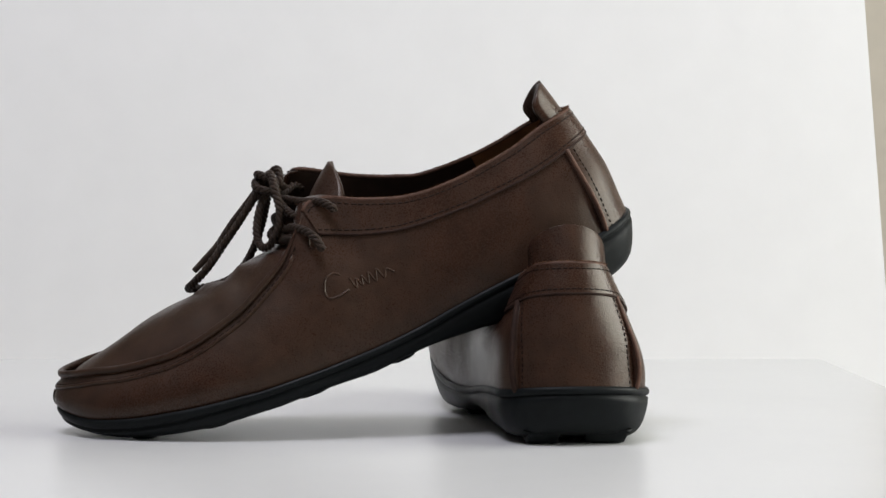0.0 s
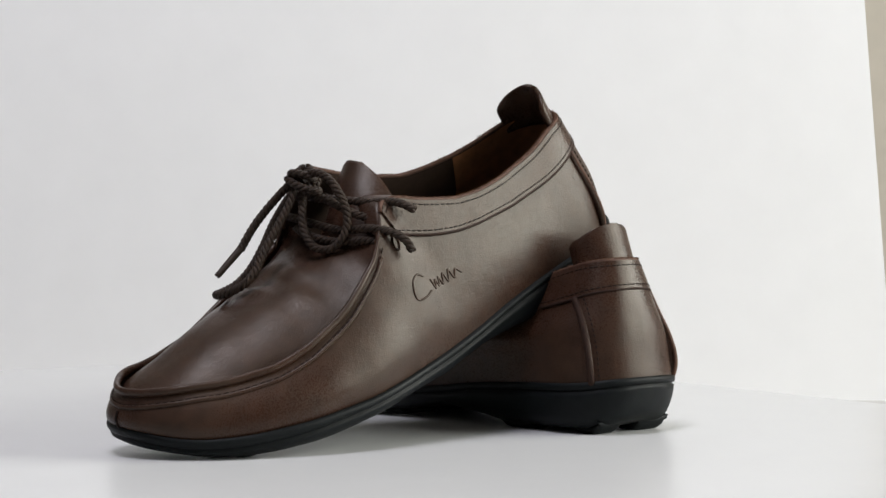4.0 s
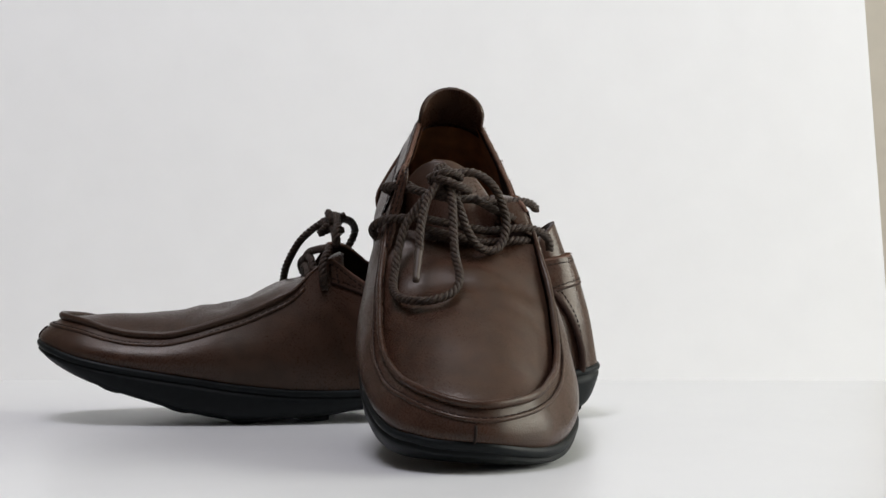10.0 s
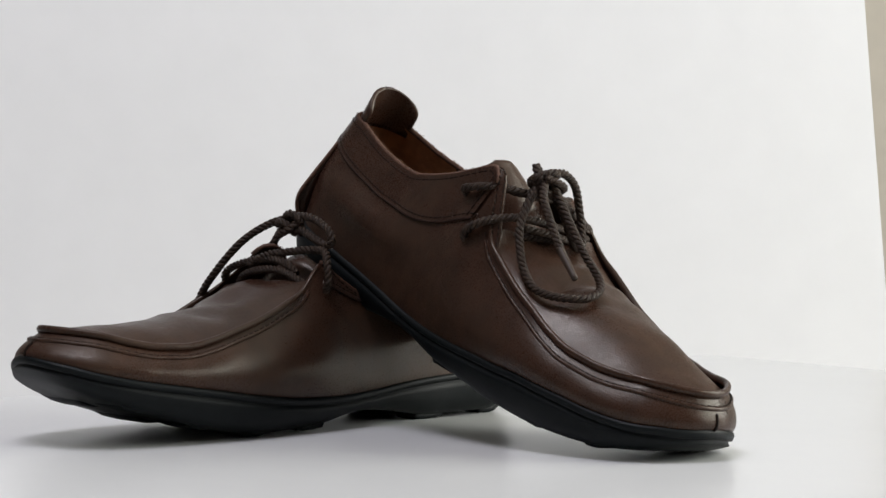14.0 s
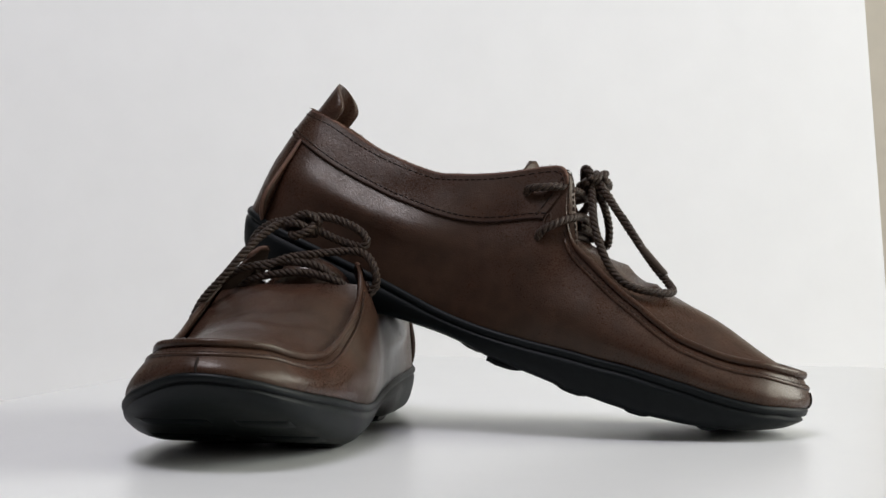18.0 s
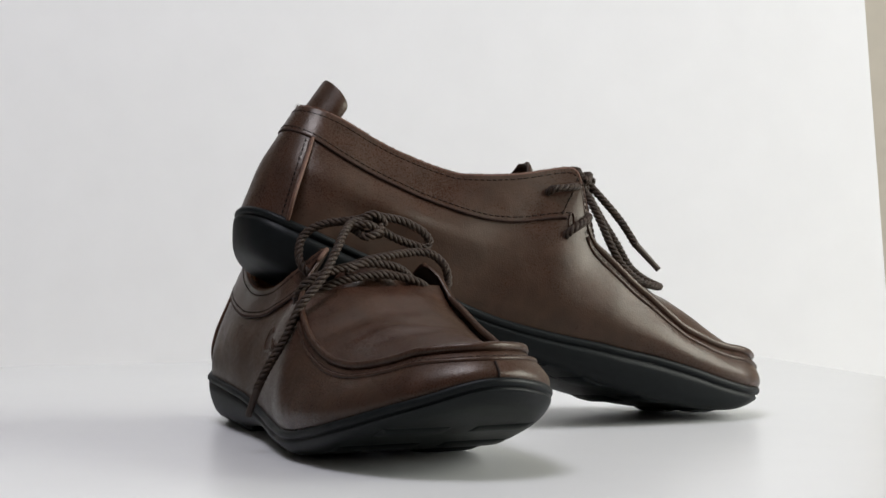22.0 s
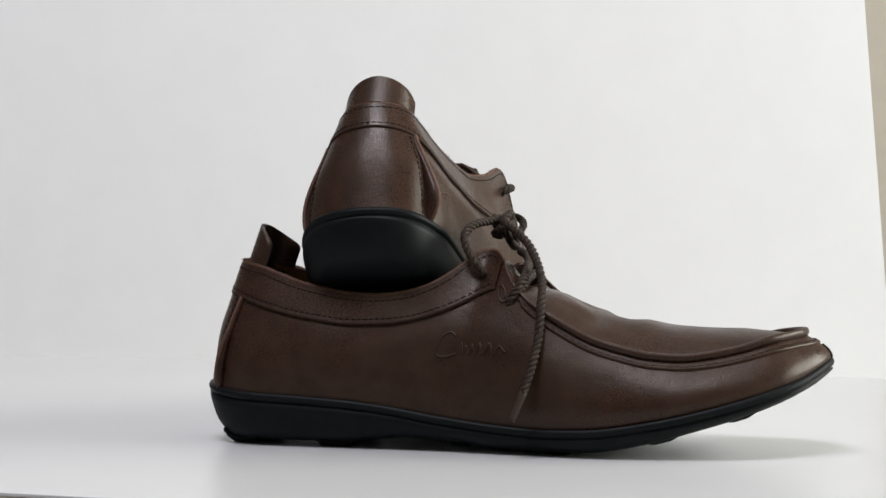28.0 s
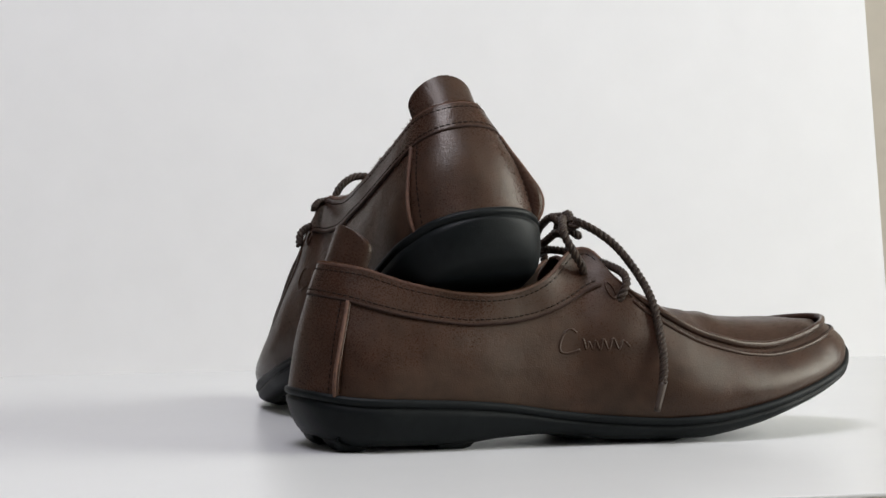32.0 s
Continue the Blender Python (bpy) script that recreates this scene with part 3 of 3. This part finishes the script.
    fine = [(1, q1 + (1 - q1) * k / 700) for k in range(701)] + [(-1, 1 - (1 - q1) * k / 700) for k in range(1, 701)]
    line = []
    for s, q in fine:
        zt = TOP_Z[s](TOP0 + (TOP1 - TOP0) * ease(q))
        line.append(wall(s, q, v_at(s, q, zt - 0.0022), 0.0009))
    add("stitching", dashes(line, 0.0024, 0.0012, 0.00034), THREAD, "", ridge)

    # seam down the middle of the toe
    line = [wall(1, 1.0, v, 0.0002) for v in [k / 10 * 0.62 + 0.02 for k in range(11)]]
    add("toe_seam", tube(line, 0.0007, 6), THREAD, "", upper)

    # pressed mark on the outer side: a hook and plain waves
    strokes = [[(0.27, 0.80), (0.19, 0.96), (0.09, 0.80), (0.02, 0.36), (0.03, 0.02), (0.14, -0.04), (0.30, 0.10)],
               [(0.36, 0.55), (0.40, 0.10), (0.45, 0.42), (0.50, 0.10), (0.55, 0.46), (0.60, 0.10), (0.66, 0.52), (0.71, 0.10), (0.78, 0.55), (0.83, 0.12), (0.90, 0.44), (0.98, 0.20)]]
    for pts in strokes:
        line = []
        for u, w, _ in curve_points([(u, w, 0) for u, w in pts], 0.03):
            x, z = 0.1125 + 0.036 * (u if sg < 0 else 1 - u), 0.0455 + 0.0115 * w
            q = turn_at(x)
            line.append(wall(1, q, v_at(1, q, z), -0.0001))
        add("pressed_stroke", tube(line, 0.00062, 7), LEATHER, "plain stroke pressed into the leather", upper)

    # laces; they lie on the apron, not in it
    def resting(points):
        out = []
        for x, y, z in points:
            if x > 0.166:
                row = min(apron_rows, key=lambda r: abs(r[12].x - x))
                near = min(row, key=lambda p: abs(p.y - y))
                z = max(z, near.z + flex * math.exp(-((x - 0.185) / 0.060) ** 2) + 0.0026)
            out.append((x, y, z))
        return out

    lace = None
    for k, pts in enumerate(laces):
        lace_part = add("lace" if k == 0 else "lace_strand", cord(resting(pts)), ROPE, "twisted dark brown cord lace", lace)
        lace = lace or lace_part
    for pts in knots:
        mid = sum((Vector(p) for p in pts), Vector()) / len(pts)
        pts = [mid + (Vector(p) - mid) * 1.2 for p in pts]
        add("lace_knot", cord(pts, closed=True), ROPE, "", lace)
    for a, b in tips:
        add("lace_tip", tube(curve_points([a, b], 0.002), lambda u: 0.0020 - 0.0004 * u, 8), AGLET, "plain brown lace tip", lace)
    return shoe


PROPPED_LACES = [
    [(0.150, -0.012, 0.115), (0.1605, -0.0090, 0.1068), (0.173, -0.0080, 0.0978), (0.1865, -0.0070, 0.0888), (0.198, -0.0045, 0.081), (0.206, -0.0080, 0.0765),
     (0.2105, -0.017, 0.0735), (0.208, -0.026, 0.0715), (0.200, -0.032, 0.0695), (0.190, -0.0345, 0.0695), (0.180, -0.0340, 0.0735),
     (0.1705, -0.0325, 0.0815), (0.163, -0.0300, 0.0905), (0.157, -0.024, 0.0995), (0.150, -0.014, 0.111)],
    [(0.150, -0.011, 0.115), (0.1618, -0.0200, 0.1064), (0.1763, -0.0235, 0.0976), (0.1885, -0.0240, 0.0890)],
    [(0.150, -0.010, 0.1145), (0.1485, 0.002, 0.1150), (0.149, 0.0120, 0.1090), (0.151, 0.0185, 0.097), (0.156, 0.0195, 0.088), (0.163, 0.0155, 0.0825),
     (0.167, 0.007, 0.084), (0.1655, 0.000, 0.092), (0.159, -0.005, 0.102), (0.150, -0.011, 0.110)],
    [(0.1265, -0.0305, 0.0900), (0.1270, -0.0385, 0.0945), (0.1340, -0.0395, 0.0985), (0.1410, -0.0350, 0.1020), (0.147, -0.024, 0.1030), (0.150, -0.012, 0.102), (0.145, 0.006, 0.100), (0.138, 0.020, 0.0970),
     (0.1320, 0.0290, 0.0955), (0.1285, 0.0340, 0.0930), (0.1255, 0.0375, 0.0890)],
    [(0.141, -0.0345, 0.0690), (0.1415, -0.0435, 0.0765), (0.1470, -0.0430, 0.0840), (0.1520, -0.036, 0.0895), (0.155, -0.022, 0.0920), (0.155, -0.005, 0.0900), (0.152, 0.012, 0.087),
     (0.148, 0.028, 0.0880), (0.1430, 0.0375, 0.0850), (0.1395, 0.0430, 0.0800), (0.1385, 0.0450, 0.0735)],
    [(0.150, 0.004, 0.1020), (0.148, 0.014, 0.0965), (0.1445, 0.0225, 0.0920), (0.1395, 0.0270, 0.0900)],
    [(0.156, -0.020, 0.0870), (0.160, -0.004, 0.0860), (0.158, 0.010, 0.0835), (0.152, 0.026, 0.0830), (0.147, 0.034, 0.0810)],
    [(0.147, -0.035, 0.078), (0.155, -0.012, 0.0825), (0.155, 0.010, 0.0815), (0.147, 0.032, 0.079)],
    [(0.136, -0.034, 0.0995), (0.140, -0.030, 0.103), (0.146, -0.022, 0.102), (0.151, -0.012, 0.104)],
]
PROPPED_KNOT = [[(0.150, -0.018, 0.1110), (0.154, -0.012, 0.1160), (0.150, -0.006, 0.1130), (0.146, -0.011, 0.1070)],
             [(0.146, -0.014, 0.1150), (0.154, -0.015, 0.1090), (0.156, -0.008, 0.1060), (0.147, -0.007, 0.1090)],
                [(0.155, -0.015, 0.1130), (0.157, -0.006, 0.1110), (0.151, -0.002, 0.1070), (0.149, -0.014, 0.1070)]]
FLAT_LACES = [
    [(0.136, -0.004, 0.110), (0.1390, 0.0062, 0.1080), (0.147, 0.0135, 0.1025), (0.1541, 0.0200, 0.0948), (0.1604, 0.0300, 0.0816), (0.1620, 0.0412, 0.0690),
     (0.1620, 0.0485, 0.0546), (0.1600, 0.0565, 0.0410), (0.1570, 0.0612, 0.0300)],
    [(0.136, -0.007, 0.111), (0.1345, -0.016, 0.1105), (0.1345, -0.025, 0.1080), (0.135, -0.0335, 0.1035), (0.1354, -0.0368, 0.0985), (0.1354, -0.033, 0.0958),
     (0.1353, -0.019, 0.1003), (0.136, -0.009, 0.1055)],
    [(0.135, -0.004, 0.110), (0.130, 0.006, 0.1090), (0.1245, 0.017, 0.1070), (0.1220, 0.0250, 0.1015), (0.1255, 0.0285, 0.0930), (0.1300, 0.0280, 0.0865),
     (0.1320, 0.0235, 0.0825), (0.1320, 0.0170, 0.0800)],
    [(0.1455, 0.0290, 0.0670), (0.1460, 0.0370, 0.0705), (0.1510, 0.0350, 0.0790), (0.1520, 0.0240, 0.0845), (0.1490, 0.0030, 0.0885), (0.148, -0.014, 0.0865),
     (0.147, -0.022, 0.0810)],
    [(0.147, 0.031, 0.0700), (0.150, 0.020, 0.0790), (0.151, 0.005, 0.0825), (0.1500, -0.0099, 0.0828), (0.1500, -0.0253, 0.0788), (0.147, -0.034, 0.0720)],
    [(0.1510, 0.014, 0.0850), (0.149, 0.002, 0.0900), (0.146, -0.010, 0.0920), (0.140, -0.026, 0.0935), (0.1395, -0.0360, 0.0925), (0.1428, -0.0420, 0.0865),
     (0.1430, -0.0435, 0.0775), (0.142, -0.0395, 0.0720)],
]
FLAT_KNOT = [[(0.136, -0.011, 0.107), (0.138, -0.006, 0.1115), (0.136, 0.001, 0.108), (0.134, -0.004, 0.103)],
              [(0.132, -0.008, 0.110), (0.139, -0.008, 0.105), (0.141, -0.001, 0.102), (0.134, 0.000, 0.106)],
              [(0.132, -0.003, 0.103), (0.137, 0.004, 0.106), (0.140, -0.002, 0.107), (0.136, -0.009, 0.103)]]
EYELETS = {1: ((0.1290, 0.0865), (0.1420, 0.0735)), -1: ((0.1260, 0.0900), (0.1410, 0.0755))}

propped_shoe = build_shoe("shoe", 1, 1.03, 1.006, -0.0042, 0.0075, (0.0055, 0.215, 0.045), 0.1070, {1: (0.150, 0.138), -1: (0.143, 0.117)}, {1: 0.0016, -1: 0.0054}, "dark brown leather lace-up shoe propped heel-up on another shoe", PROPPED_LACES,
                       [((0.1870, -0.0240, 0.0900), (0.2050, -0.0255, 0.0804))], PROPPED_KNOT, EYELETS, {1: (0.003, 0, 0.001), -1: (0.006, 0.002, 0.007)}, HIGH_INNER, {1: 0.0, -1: 0.03}, (0.1195, -0.011, 0.1072), (0.0052, 0.0042), HIGH_OUTER, 0.2860, 0.0020, {1: 0.0172, -1: 0.0164})
flat_shoe = build_shoe("shoe", -1, 1.0, 1.010, 0.0022, 0.0, (0.0028, 0.165, 0.020), 0.1068, {1: (0.120, 0.120), -1: (0.130, 0.162)}, {1: 0.0028, -1: 0.0022}, "dark brown leather lace-up shoe lying flat on a white board", FLAT_LACES,
                        [((0.1575, 0.0608, 0.0310), (0.1525, 0.0638, 0.0175))], FLAT_KNOT, EYELETS, {1: (0.004, -0.010, 0.0045), -1: (0.002, 0.004, 0.0)}, LOW_INNER, {1: 0.07, -1: 0.0}, (0.1322, -0.005, 0.0912), (0.0, 0.0), LOW_OUTER, 0.2815, 0.0, {1: 0.0180, -1: 0.0173})

# ---- the turning board carries both shoes ----
TURN = spline((0, 0.0), (4, 35.8), (8, 71.6), (12, 107.6), (16, 143.7), (20, 179.7), (24, 215.3), (28, 250.9), (32, 286.4))
PROPPED_POSE = Matrix(((-0.9270, 0.0913, -0.3637, 0.0532), (-0.0570, -0.9929, -0.1042, -0.0115), (-0.3707, -0.0759, 0.9257, 0.1930), (0, 0, 0, 1))) \
    @ Matrix.Translation((0, 0, -0.1195)) @ Matrix.Rotation(math.radians(0.45), 4, "Y")
FLAT_POSE = pose(0.0690, -0.0793, 0.0, 0, 0, 96.28)


def motions():
    for thing, rest in ((board, Matrix()), (swivel, Matrix()), (propped_shoe, PROPPED_POSE), (flat_shoe, FLAT_POSE)):
        walk(thing, [(t, pose(0, 0, 0, 0, 0, TURN(t)) @ rest) for t in range(33)])


motions()
